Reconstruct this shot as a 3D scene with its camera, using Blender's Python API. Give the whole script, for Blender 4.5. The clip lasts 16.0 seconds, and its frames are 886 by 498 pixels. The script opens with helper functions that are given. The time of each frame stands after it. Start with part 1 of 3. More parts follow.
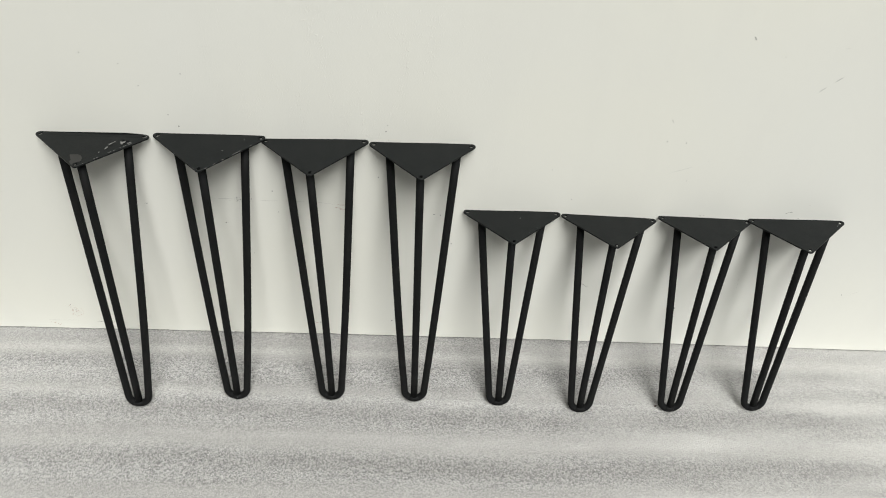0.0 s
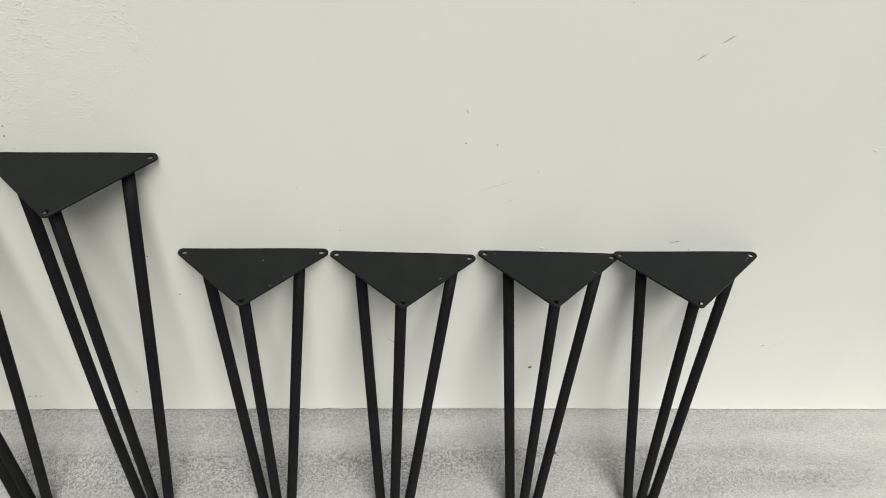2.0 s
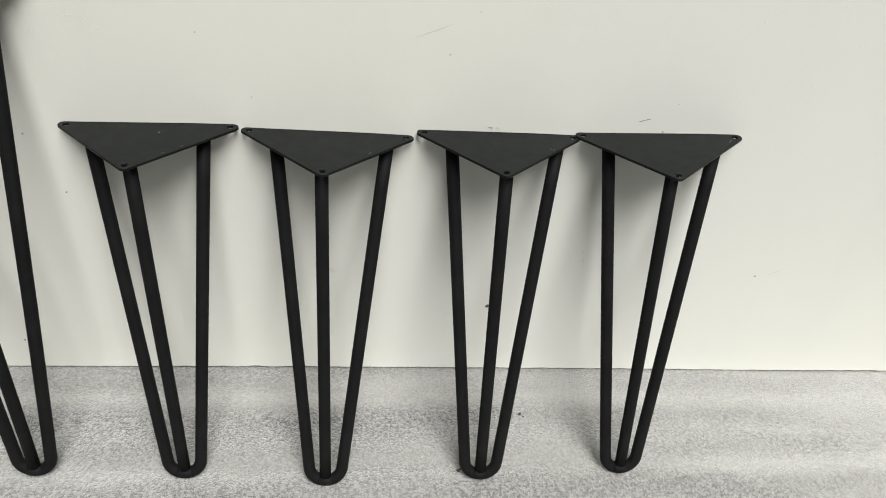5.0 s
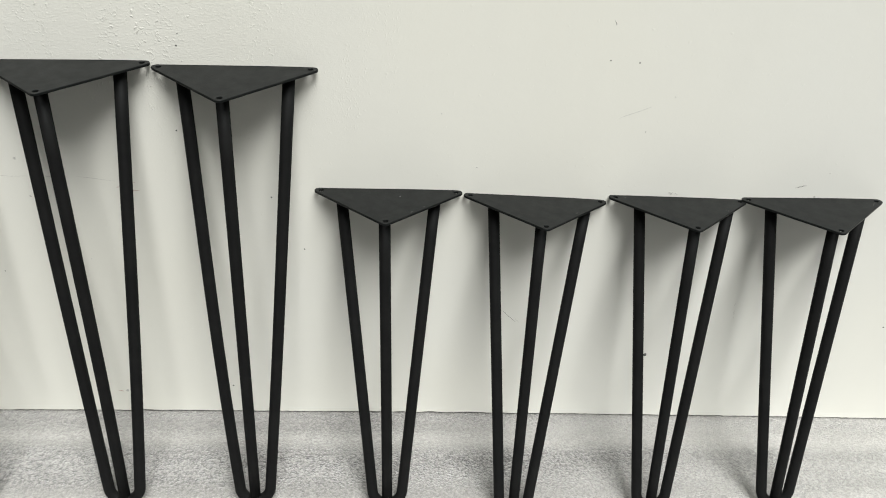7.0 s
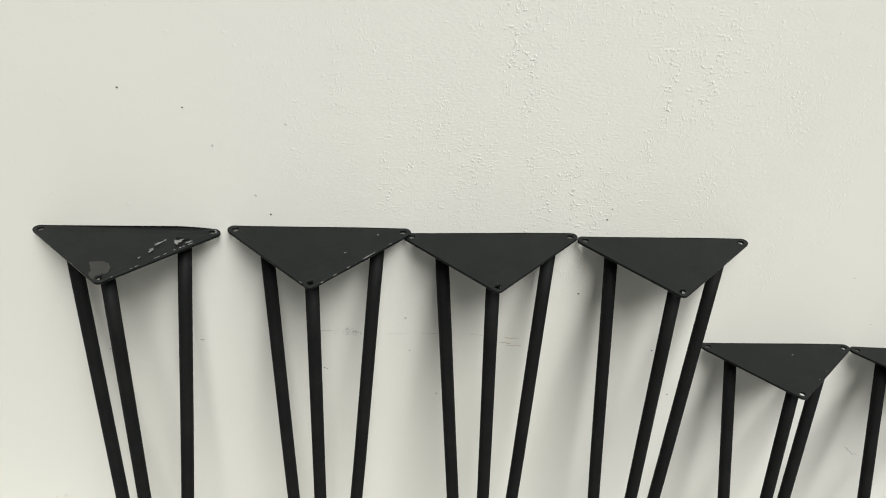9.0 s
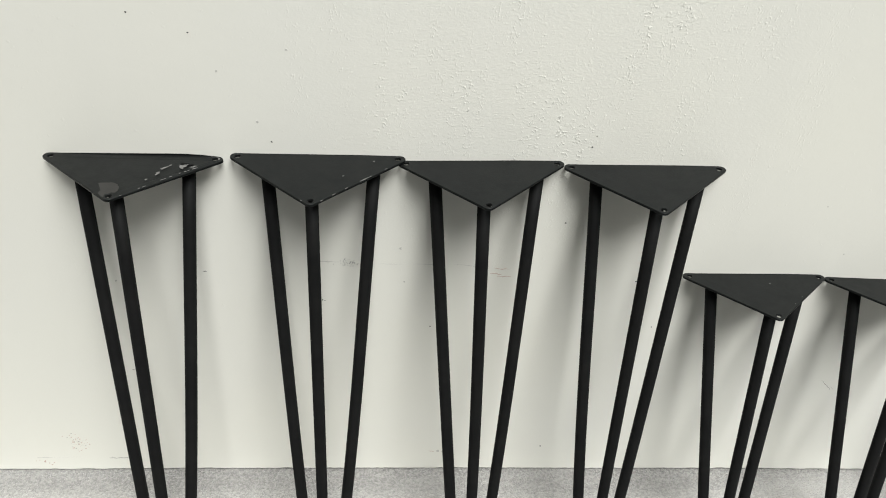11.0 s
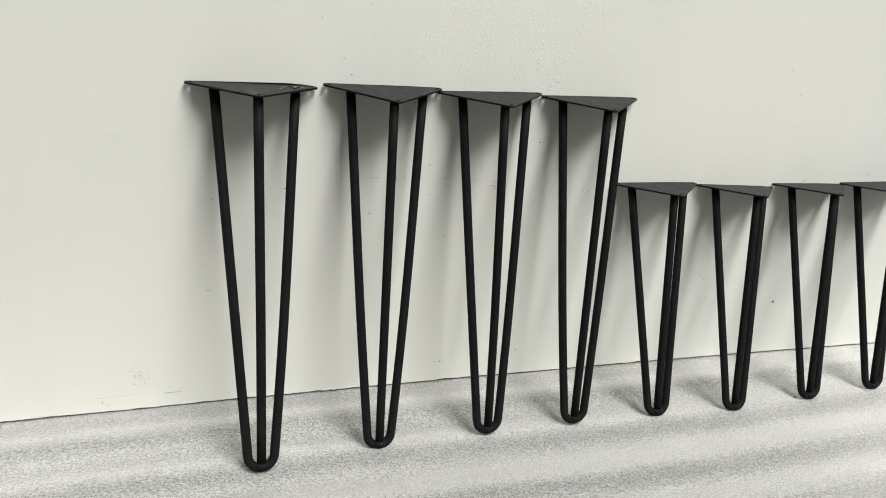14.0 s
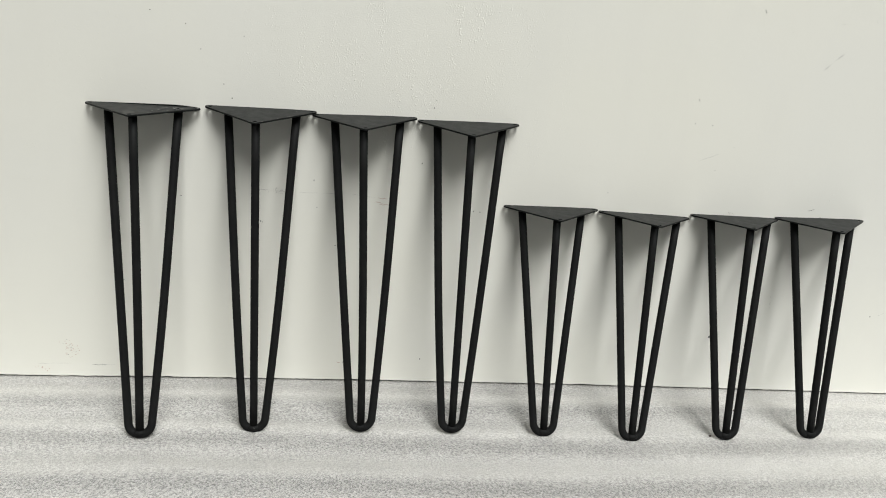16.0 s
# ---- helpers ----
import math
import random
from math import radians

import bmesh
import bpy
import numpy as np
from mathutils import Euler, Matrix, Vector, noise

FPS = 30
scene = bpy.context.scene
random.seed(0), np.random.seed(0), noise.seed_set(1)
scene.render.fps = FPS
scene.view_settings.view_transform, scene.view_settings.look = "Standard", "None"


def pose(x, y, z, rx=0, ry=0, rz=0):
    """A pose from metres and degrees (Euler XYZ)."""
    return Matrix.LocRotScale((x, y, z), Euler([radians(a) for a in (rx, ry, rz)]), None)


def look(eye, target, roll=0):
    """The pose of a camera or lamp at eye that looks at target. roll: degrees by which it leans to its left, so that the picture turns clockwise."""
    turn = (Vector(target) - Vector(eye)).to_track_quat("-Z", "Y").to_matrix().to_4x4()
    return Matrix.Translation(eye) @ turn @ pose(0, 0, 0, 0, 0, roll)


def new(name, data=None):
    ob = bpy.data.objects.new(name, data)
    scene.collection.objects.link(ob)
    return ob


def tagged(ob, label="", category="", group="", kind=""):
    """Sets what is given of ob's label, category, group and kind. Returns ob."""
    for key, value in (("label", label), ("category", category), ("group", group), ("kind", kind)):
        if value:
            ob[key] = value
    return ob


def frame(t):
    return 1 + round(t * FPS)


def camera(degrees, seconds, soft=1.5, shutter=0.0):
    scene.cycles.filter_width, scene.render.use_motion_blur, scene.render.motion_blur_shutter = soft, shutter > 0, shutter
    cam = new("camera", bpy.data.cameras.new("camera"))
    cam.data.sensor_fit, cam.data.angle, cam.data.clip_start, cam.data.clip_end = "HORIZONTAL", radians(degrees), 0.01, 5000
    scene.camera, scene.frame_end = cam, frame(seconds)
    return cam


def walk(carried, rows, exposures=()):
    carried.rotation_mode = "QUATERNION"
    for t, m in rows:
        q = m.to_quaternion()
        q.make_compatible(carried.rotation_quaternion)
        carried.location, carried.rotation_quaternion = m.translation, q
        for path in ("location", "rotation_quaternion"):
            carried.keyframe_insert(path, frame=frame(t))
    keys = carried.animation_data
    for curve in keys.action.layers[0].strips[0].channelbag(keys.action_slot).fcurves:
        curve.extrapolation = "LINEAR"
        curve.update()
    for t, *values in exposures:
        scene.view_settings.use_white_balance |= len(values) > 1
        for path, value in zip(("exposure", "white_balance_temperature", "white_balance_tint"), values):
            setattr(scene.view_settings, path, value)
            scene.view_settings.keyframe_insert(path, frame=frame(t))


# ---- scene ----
# camera: seconds, place, yaw, pitch, roll
cam = camera(59.35, 16.0, soft=1.0)
PATH = [
    (0.0, 0.4623, -0.7813, 1.0382, -3.89, -46.46, 4.71),
    (0.5, 0.5573, -0.7911, 1.0410, -3.22, -46.35, 4.13),
    (1.0, 0.6443, -0.7864, 1.0238, -3.99, -46.38, 4.20),
    (1.5, 0.7032, -0.6695, 0.9398, -4.90, -47.57, 4.45),
    (2.0, 0.7306, -0.4725, 0.8413, -5.94, -48.86, 5.11),
    (2.5, 0.7757, -0.3932, 0.8008, -7.41, -49.93, 6.33),
    (3.0, 0.7868, -0.3963, 0.7962, -7.72, -50.04, 6.81),
    (3.5, 0.7847, -0.4135, 0.7738, -7.26, -49.02, 6.53),
    (5.8, 0.7826, -0.5593, 0.6048, -5.96, -38.16, 4.44),
    (6.0, 0.7708, -0.5614, 0.6092, -5.25, -37.49, 4.11),
    (6.5, 0.6898, -0.5737, 0.6381, -5.73, -36.17, 4.34),
    (7.0, 0.6063, -0.6209, 0.6629, -5.00, -34.79, 4.15),
    (7.5, 0.4964, -0.6714, 0.6885, -4.08, -33.85, 4.03),
    (8.0, 0.3704, -0.6587, 0.7070, -3.24, -34.24, 3.79),
    (8.5, 0.2789, -0.5671, 0.7484, -3.41, -36.01, 3.88),
    (8.7, 0.2715, -0.5141, 0.7609, -3.84, -36.74, 4.03),
    (9.7, 0.2680, -0.4700, 0.7750, -4.70, -39.40, 4.45),
    (10.8, 0.2665, -0.5181, 0.7451, -5.37, -38.42, 4.72),
    (11.0, 0.2664, -0.5456, 0.7392, -5.22, -37.62, 4.46),
    (11.5, 0.2669, -0.6296, 0.7089, -6.11, -34.21, 4.55),
    (12.0, 0.2616, -0.7397, 0.6710, -9.22, -30.19, 5.31),
    (12.5, 0.1989, -0.8348, 0.6377, -12.59, -27.27, 5.89),
    (13.0, 0.0484, -0.8545, 0.6207, -17.45, -25.22, 6.91),
    (13.5, -0.0377, -0.8511, 0.5934, -21.06, -23.46, 7.43),
    (14.0, -0.0406, -0.8468, 0.6019, -22.53, -23.48, 7.86),
    (14.5, 0.0176, -0.8824, 0.6112, -21.28, -23.16, 7.71),
    (15.0, 0.1263, -0.9073, 0.6340, -17.45, -23.63, 7.32),
    (15.5, 0.2257, -0.9293, 0.6642, -12.79, -24.00, 6.65),
    (16.0, 0.3222, -1.0006, 0.6648, -7.91, -23.56, 5.63),
]
EXPOSURES = [(0, -0.06), (1.5, -0.12), (2.2, -0.17), (3.5, -0.15), (6.0, -0.04), (11.0, 0.01), (13.0, 0.0), (14.5, -0.08), (16.0, -0.11)]
walk(cam, [(t, pose(x, y, z, 90 + pitch, 0, yaw) @ pose(0, 0, 0, 0, 0, roll)) for t, x, y, z, yaw, pitch, roll in PATH], EXPOSURES)

# ---- light: overcast daylight through an unseen roof light, assumed to suit the shadows ----
world = bpy.data.worlds.new("sky")
scene.world = world
world.use_nodes = True
sky = world.node_tree.nodes.new("ShaderNodeTexSky")
sky.sky_type, sky.sun_disc, sky.sun_elevation, sky.sun_rotation = "NISHITA", False, radians(55), radians(-20)
world.node_tree.links.new(sky.outputs[0], world.node_tree.nodes["Background"].inputs[0])
world.node_tree.nodes["Background"].inputs[1].default_value = 0.06

ROOF = (2.70, -6.00, 11.50)      # middle of the assumed roof light
ROOF_W, ROOF_D = 5.6, 8.4
# area lamp added in the opening, standing in for the sky
lamp = bpy.data.lights.new("daylight", "AREA")
lamp.shape, lamp.size, lamp.size_y = "RECTANGLE", ROOF_W, ROOF_D
lamp.energy, lamp.color = 3480.0, (1.0, 0.994, 0.955)
new("daylight", lamp).matrix_world = look(ROOF, (ROOF[0], ROOF[1], 0))


# ---- materials ----
def mat(name):
    m = bpy.data.materials.new(name)
    m.use_nodes = True
    nt = m.node_tree
    return m, nt, nt.nodes["Principled BSDF"]


def node(nt, kind, **values):
    n = nt.nodes.new("ShaderNode" + kind)
    for key, value in values.items():
        n.inputs[key].default_value = value
    return n


def coords(nt, scale=(1, 1, 1)):
    c = nt.nodes.new("ShaderNodeTexCoord")
    m = node(nt, "Mapping", Scale=scale)
    nt.links.new(c.outputs["Object"], m.inputs[0])
    return m.outputs[0]


def noise_tex(nt, at, scale, detail=3.0, rough=0.55):
    n = node(nt, "TexNoise", Scale=scale, Detail=detail, Roughness=rough)
    nt.links.new(at, n.inputs["Vector"])
    return n.outputs["Fac"]


def ramp(nt, value, a, b, lo=(0, 0, 0), hi=(1, 1, 1)):
    n = nt.nodes.new("ShaderNodeValToRGB")
    n.color_ramp.elements[0].position, n.color_ramp.elements[1].position = a, b
    n.color_ramp.elements[0].color, n.color_ramp.elements[1].color = (*lo, 1), (*hi, 1)
    nt.links.new(value, n.inputs[0])
    return n.outputs[0]


def calc(nt, op, a, b):
    n = nt.nodes.new("ShaderNodeMath")
    n.operation = op
    for socket, value in zip(n.inputs, (a, b)):
        if isinstance(value, (int, float)):
            socket.default_value = value
        else:
            nt.links.new(value, socket)
    return n.outputs[0]


def mix(nt, fac, a, b):
    n = nt.nodes.new("ShaderNodeMix")
    n.data_type = "RGBA"
    for socket, value in zip((n.inputs[0], n.inputs[6], n.inputs[7]), (fac, a, b)):
        if isinstance(value, (int, float)):
            socket.default_value = value
        elif isinstance(value, tuple):
            socket.default_value = (*value, 1)
        else:
            nt.links.new(value, socket)
    return n.outputs[2]


def relief(nt, shader, height, distance, strength=1.0, under=None):
    n = node(nt, "Bump", Strength=strength, Distance=distance)
    nt.links.new(height, n.inputs["Height"])
    if under:
        nt.links.new(under, n.inputs["Normal"])
    nt.links.new(n.outputs[0], shader.inputs["Normal"])
    return n.outputs[0]


FOAM_PIT_SHADE, FOAM_TOP, FOAM_SKIN, FOAM_PALE = (0.055, 0.054, 0.053), (0.39, 0.385, 0.371), (0.225, 0.222, 0.215), (0.42, 0.417, 0.403)
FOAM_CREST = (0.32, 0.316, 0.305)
FOAM_SHEEN, FOAM_GLOSS = 0.6, 0.6


def wall_paint():
    """Off-white paint on a board: faint yellowing, roller grain, and streaks of small blisters over one area."""
    m, nt, s = mat("wall_paint")
    at = coords(nt)
    cloud = noise_tex(nt, at, 1.7, 3)
    stain = noise_tex(nt, coords(nt, (5.0, 1, 0.9)), 3.0, 4)
    colour = mix(nt, ramp(nt, cloud, 0.38, 0.64), (0.785, 0.785, 0.722), (0.765, 0.770, 0.728))
    colour = mix(nt, calc(nt, "MULTIPLY", ramp(nt, stain, 0.5, 0.8), 0.3), colour, (0.72, 0.72, 0.68))
    nt.links.new(colour, s.inputs["Base Color"])
    s.inputs["Roughness"].default_value = 0.5
    s.inputs["Specular IOR Level"].default_value = 0.3
    # small blisters in upright streaks, over one patch of the board
    xyz = nt.nodes.new("ShaderNodeSeparateXYZ")
    nt.links.new(at, xyz.inputs[0])
    dx = calc(nt, "DIVIDE", calc(nt, "SUBTRACT", xyz.outputs[0], 0.39), 0.26)
    dz = calc(nt, "DIVIDE", calc(nt, "SUBTRACT", xyz.outputs[2], 0.47), 0.20)
    far = calc(nt, "ADD", calc(nt, "MULTIPLY", dx, dx), calc(nt, "MULTIPLY", dz, dz))
    near = calc(nt, "SUBTRACT", 1.0, calc(nt, "MINIMUM", far, 0.95))
    streaks = ramp(nt, noise_tex(nt, coords(nt, (34, 1, 6)), 1.0, 4, 0.6), 0.45, 0.64)
    clumps = ramp(nt, noise_tex(nt, at, 150, 3, 0.6), 0.46, 0.60)
    patch = calc(nt, "MULTIPLY", near, calc(nt, "MULTIPLY", streaks, clumps))
    blister = ramp(nt, noise_tex(nt, coords(nt, (1, 1, 0.8)), 560, 2, 0.5), 0.50, 0.66)
    fine = noise_tex(nt, coords(nt, (1, 1, 2.4)), 300, 3, 0.6)
    wide = noise_tex(nt, coords(nt, (1, 1, 1.6)), 55, 2)
    height = calc(nt, "ADD", calc(nt, "MULTIPLY", blister, calc(nt, "MULTIPLY", patch, 1.25)), calc(nt, "MULTIPLY", fine, calc(nt, "ADD", calc(nt, "MULTIPLY", near, 0.50), 0.13)))
    pimple = ramp(nt, noise_tex(nt, at, 210, 2, 0.5), 0.66, 0.78)
    height = calc(nt, "ADD", height, calc(nt, "ADD", calc(nt, "MULTIPLY", wide, 0.35), calc(nt, "MULTIPLY", pimple, 0.30)))
    relief(nt, s, height, 0.00034)
    return m


def foam():
    """White closed-cell packing foam: bands of smooth skin and of coarse, bubbly skin; pit shade and small glints are
    painted into the colour.
    """
    m, nt, s = mat("packing_foam")
    at = coords(nt)
    grain = noise_tex(nt, at, 620, 2, 0.6)
    lumps = noise_tex(nt, at, 340, 3, 0.6)
    cells = node(nt, "TexVoronoi", Scale=640.0)
    nt.links.new(at, cells.inputs["Vector"])
    # bands run along the wall and waver, painting lit crests and shaded slopes too
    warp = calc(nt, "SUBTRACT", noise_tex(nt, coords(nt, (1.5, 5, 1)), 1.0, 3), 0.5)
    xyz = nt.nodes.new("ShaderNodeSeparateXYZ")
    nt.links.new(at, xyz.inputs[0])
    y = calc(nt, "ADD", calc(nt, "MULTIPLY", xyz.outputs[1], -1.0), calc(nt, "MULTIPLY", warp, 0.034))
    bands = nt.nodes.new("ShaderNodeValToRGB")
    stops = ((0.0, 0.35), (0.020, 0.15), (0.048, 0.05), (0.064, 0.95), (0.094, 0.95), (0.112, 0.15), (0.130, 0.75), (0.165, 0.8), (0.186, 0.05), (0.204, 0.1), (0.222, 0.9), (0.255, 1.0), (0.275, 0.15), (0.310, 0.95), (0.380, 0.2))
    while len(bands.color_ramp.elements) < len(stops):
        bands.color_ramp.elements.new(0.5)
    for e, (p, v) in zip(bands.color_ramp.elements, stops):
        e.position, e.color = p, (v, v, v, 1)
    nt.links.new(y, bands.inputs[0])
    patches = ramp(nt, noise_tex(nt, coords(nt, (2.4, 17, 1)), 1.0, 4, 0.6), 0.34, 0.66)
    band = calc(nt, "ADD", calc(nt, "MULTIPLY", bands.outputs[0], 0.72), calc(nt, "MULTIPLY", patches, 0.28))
    # past the row's short end the skin is smoother and paler
    band = calc(nt, "MULTIPLY", band, ramp(nt, xyz.outputs[0], 0.70, 1.15, (1,) * 3, (0.62,) * 3))
    cloud = noise_tex(nt, coords(nt, (0.6, 2.8, 1)), 7.0, 4)
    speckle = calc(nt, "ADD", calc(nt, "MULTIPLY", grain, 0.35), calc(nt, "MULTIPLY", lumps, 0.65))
    # shade inside the pits is put into the coarse skin's colour
    coarse = mix(nt, ramp(nt, speckle, 0.42, 0.58), FOAM_PIT_SHADE, FOAM_TOP)
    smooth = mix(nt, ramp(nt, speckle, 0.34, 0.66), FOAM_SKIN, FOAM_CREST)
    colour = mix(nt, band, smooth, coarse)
    pale = calc(nt, "MULTIPLY", ramp(nt, cloud, 0.42, 0.72), ramp(nt, xyz.outputs[0], 0.15, 1.05, (0.05,) * 3, (0.58,) * 3))
    colour = mix(nt, pale, colour, FOAM_PALE)
    # scattered cells get a pale base colour as painted glints
    painted_glint = ramp(nt, cells.outputs["Color"], 0.80, 0.88)
    colour = mix(nt, calc(nt, "MULTIPLY", painted_glint, calc(nt, "ADD", calc(nt, "MULTIPLY", band, 0.35), 0.05)), colour, (0.80, 0.80, 0.795))
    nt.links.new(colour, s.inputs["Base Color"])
    nt.links.new(ramp(nt, cells.outputs["Color"], 0.5, 0.9, (0.46,) * 3, (0.22,) * 3), s.inputs["Roughness"])
    s.inputs["Specular IOR Level"].default_value = 0.9
    s.inputs["Sheen Weight"].default_value, s.inputs["Sheen Roughness"].default_value = FOAM_SHEEN, 0.4
    height = calc(nt, "ADD", calc(nt, "MULTIPLY", cells.outputs["Distance"], -0.7), calc(nt, "MULTIPLY", speckle, 1.6))
    skin = relief(nt, s, calc(nt, "MULTIPLY", height, calc(nt, "ADD", calc(nt, "MULTIPLY", band, 0.80), 0.20)), 0.0036)
    # the waxy skin turns glossy at a low angle
    gloss = node(nt, "BsdfAnisotropic", Roughness=0.55)
    nt.links.new(skin, gloss.inputs["Normal"])
    # the speckle paints sparkle into the gloss colour
    dull = mix(nt, band, (0.80, 0.795, 0.78), (0.52, 0.516, 0.505))
    nt.links.new(mix(nt, ramp(nt, speckle, 0.43, 0.57), dull, (1.0, 0.995, 0.970)), gloss.inputs["Color"])
    facing = node(nt, "LayerWeight", Blend=0.5)
    both = nt.nodes.new("ShaderNodeMixShader")
    nt.links.new(ramp(nt, facing.outputs["Facing"], 0.20, 0.75, (0,) * 3, (FOAM_GLOSS,) * 3), both.inputs[0])
    nt.links.new(s.outputs[0], both.inputs[1])
    nt.links.new(gloss.outputs[0], both.inputs[2])
    nt.links.new(both.outputs[0], nt.nodes["Material Output"].inputs[0])
    return m


def black_paint(name, low, high, gloss, thin, dusty):
    """Satin black powder coat on steel, with a fine orange-peel and dusty patches."""
    m, nt, s = mat(name)
    at = coords(nt)
    dust = noise_tex(nt, at, 38, 4, 0.65)
    peel = noise_tex(nt, at, 900, 2)
    colour = mix(nt, ramp(nt, dust, 0.42, 0.78), thin, dusty)
    nt.links.new(colour, s.inputs["Base Color"])
    nt.links.new(ramp(nt, noise_tex(nt, at, 70, 3), 0.3, 0.7, (low,) * 3, (high,) * 3), s.inputs["Roughness"])
    s.inputs["Specular IOR Level"].default_value = gloss
    s.inputs["Specular Tint"].default_value = (0.92, 0.968, 1.0, 1)
    relief(nt, s, peel, 0.00008)
    return m


def plain(name, colour, rough, metal=0.0, other=None, scale=30.0):
    m, nt, s = mat(name)
    n = noise_tex(nt, coords(nt), scale, 4)
    nt.links.new(mix(nt, ramp(nt, n, 0.35, 0.7), colour, other or tuple(c * 0.8 for c in colour)), s.inputs["Base Color"])
    s.inputs["Roughness"].default_value, s.inputs["Metallic"].default_value = rough, metal
    return m


WALL, FOAM = wall_paint(), foam()
BLACK = black_paint("black_plate_paint", 0.40, 0.52, 0.195, (0.0042, 0.0050, 0.0050), (0.0080, 0.0088, 0.0084))
BAR = black_paint("black_bar_paint", 0.60, 0.72, 0.11, (0.0066, 0.0068, 0.0069), (0.0106, 0.0107, 0.0104))
WORN = plain("worn_primer", (0.019, 0.0185, 0.0175), 0.50, 0.1, (0.012, 0.0118, 0.0112), 120)
STEEL = plain("bare_steel", (0.18, 0.18, 0.176), 0.5, 0.2, (0.085, 0.085, 0.083), 400)
# floor and hall out of view: assumed surfaces, dark to limit bounced light
UNSEEN_FLOOR = plain("unseen_floor", (0.055, 0.055, 0.053), 0.85, 0, (0.042, 0.042, 0.040), 9)
UNSEEN_HALL = plain("unseen_hall", (0.060, 0.060, 0.058), 0.8, 0, (0.050, 0.050, 0.048), 3)
GRAPHITE = plain("dark_scuff", (0.05, 0.05, 0.05), 0.7, 0, (0.16, 0.16, 0.155), 600)
GREY = plain("grey_scuff", (0.46, 0.46, 0.435), 0.7, 0, (0.64, 0.64, 0.605), 500)
PALE = plain("pale_scuff", (0.735, 0.735, 0.68), 0.6, 0, (0.755, 0.755, 0.70), 300)
CHALK = plain("torn_paint", (0.86, 0.86, 0.83), 0.6, 0, (0.80, 0.80, 0.77), 700)
RUST = plain("rusty_scuff", (0.45, 0.30, 0.25), 0.7, 0, (0.62, 0.52, 0.46), 500)
CRUMB = plain("dark_crumb", (0.035, 0.022, 0.018), 0.7, 0, (0.06, 0.03, 0.025), 900)


# ---- meshes ----
def mesh_of(name, verts, faces, material, smooth=False):
    me = bpy.data.meshes.new(name)
    me.from_pydata([tuple(v) for v in verts], [], faces)
    me.materials.append(material)
    if smooth:
        me.polygons.foreach_set("use_smooth", [True] * len(me.polygons))
    me.update()
    return me


def part(name, me, parent, label=""):
    ob = new(name, me)
    ob.parent = parent
    return tagged(ob, label)


def box_mesh(name, lo, hi, material):
    (x0, y0, z0), (x1, y1, z1) = lo, hi
    v = [(x, y, z) for z in (z0, z1) for y in (y0, y1) for x in (x0, x1)]
    f = [(0, 2, 3, 1), (4, 5, 7, 6), (0, 1, 5, 4), (2, 6, 7, 3), (0, 4, 6, 2), (1, 3, 7, 5)]
    return mesh_of(name, v, f, material)


def tube(name, centres, radius, material, sides=14):
    """A round bar along a line of centres, with slightly rounded ends."""
    pts = [Vector(c) for c in centres]
    ways = [(pts[min(i + 1, len(pts) - 1)] - pts[max(i - 1, 0)]).normalized() for i in range(len(pts))]
    side = ways[0].orthogonal().normalized()
    verts, faces = [], []
    for p, w in zip(pts, ways):
        side = (side - w * side.dot(w)).normalized()
        up = w.cross(side)
        verts += [p + radius * (math.cos(a) * side + math.sin(a) * up) for a in (2 * math.pi * k / sides for k in range(sides))]
    for i in range(len(pts) - 1):
        for k in range(sides):
            a, b = i * sides + k, i * sides + (k + 1) % sides
            faces.append((a, b, b + sides, a + sides))
    faces += [tuple(reversed(range(sides))), tuple(range(len(verts) - sides, len(verts)))]
    return mesh_of(name, verts, faces, material, True)


# ---- the setting ----
X0, X1, YF, H = -4.0, 7.0, -12.0, 11.5


def edge_bow(x):
    """The board's lower edge is bowed: a little higher in the middle of the row."""
    return 0.0012 - 0.0035 * min(((x - 0.5) / 0.6) ** 2, 1.6)


def steps(stops):
    out = []
    for (a, step), (b, _) in zip(stops, stops[1:]):
        n = max(1, round((b - a) / step))
        out += [a + (b - a) * k / n for k in range(n)]
    return out + [stops[-1][0]]


def cut_edge(x):
    """Height of the board's roughly cut lower edge, with small notches."""
    low = edge_bow(x) + 0.0007 + 0.0008 * noise.noise((x * 9, 0, 0)) + 0.0007 * noise.noise((x * 60, 3, 0)) + 0.0006 * noise.noise((x * 190, 7, 0))
    low += 0.0030 * max(0.0, noise.noise((x * 28, 5, 0)) - 0.30)
    return low + 0.0026 * max(0.0, 1 - abs(x - 0.176) / 0.012) + 0.0014 * max(0.0, 1 - abs(x - 0.705) / 0.02)


def back_wall():
    """The white board wall; its lower edge is cut unevenly and stops just above the foam."""
    thick, verts, faces = 0.10, [], []
    xs = steps([(X0, 0.05), (-0.5, 0.002), (1.7, 0.05), (X1, 1)])
    n = len(xs) - 1
    for x in xs:
        low = cut_edge(x)
        verts += [(x, 0.0012, low), (x, 0, low + 0.0008), (x, 0, 0.08), (x, 0, H), (x, thick, H), (x, thick, low)]
    for i in range(n):
        a, b = 6 * i, 6 * i + 6
        faces += [(a + k, b + k, b + (k + 1) % 6, a + (k + 1) % 6) for k in range(6)]
    faces += [tuple(range(6)), tuple(reversed(range(6 * n, 6 * n + 6)))]
    return tagged(new("wall_back", mesh_of("wall_back", verts, faces, WALL)), "off-white painted board wall with scuffs and blistered paint", "wall", kind="structure")


wall = back_wall()


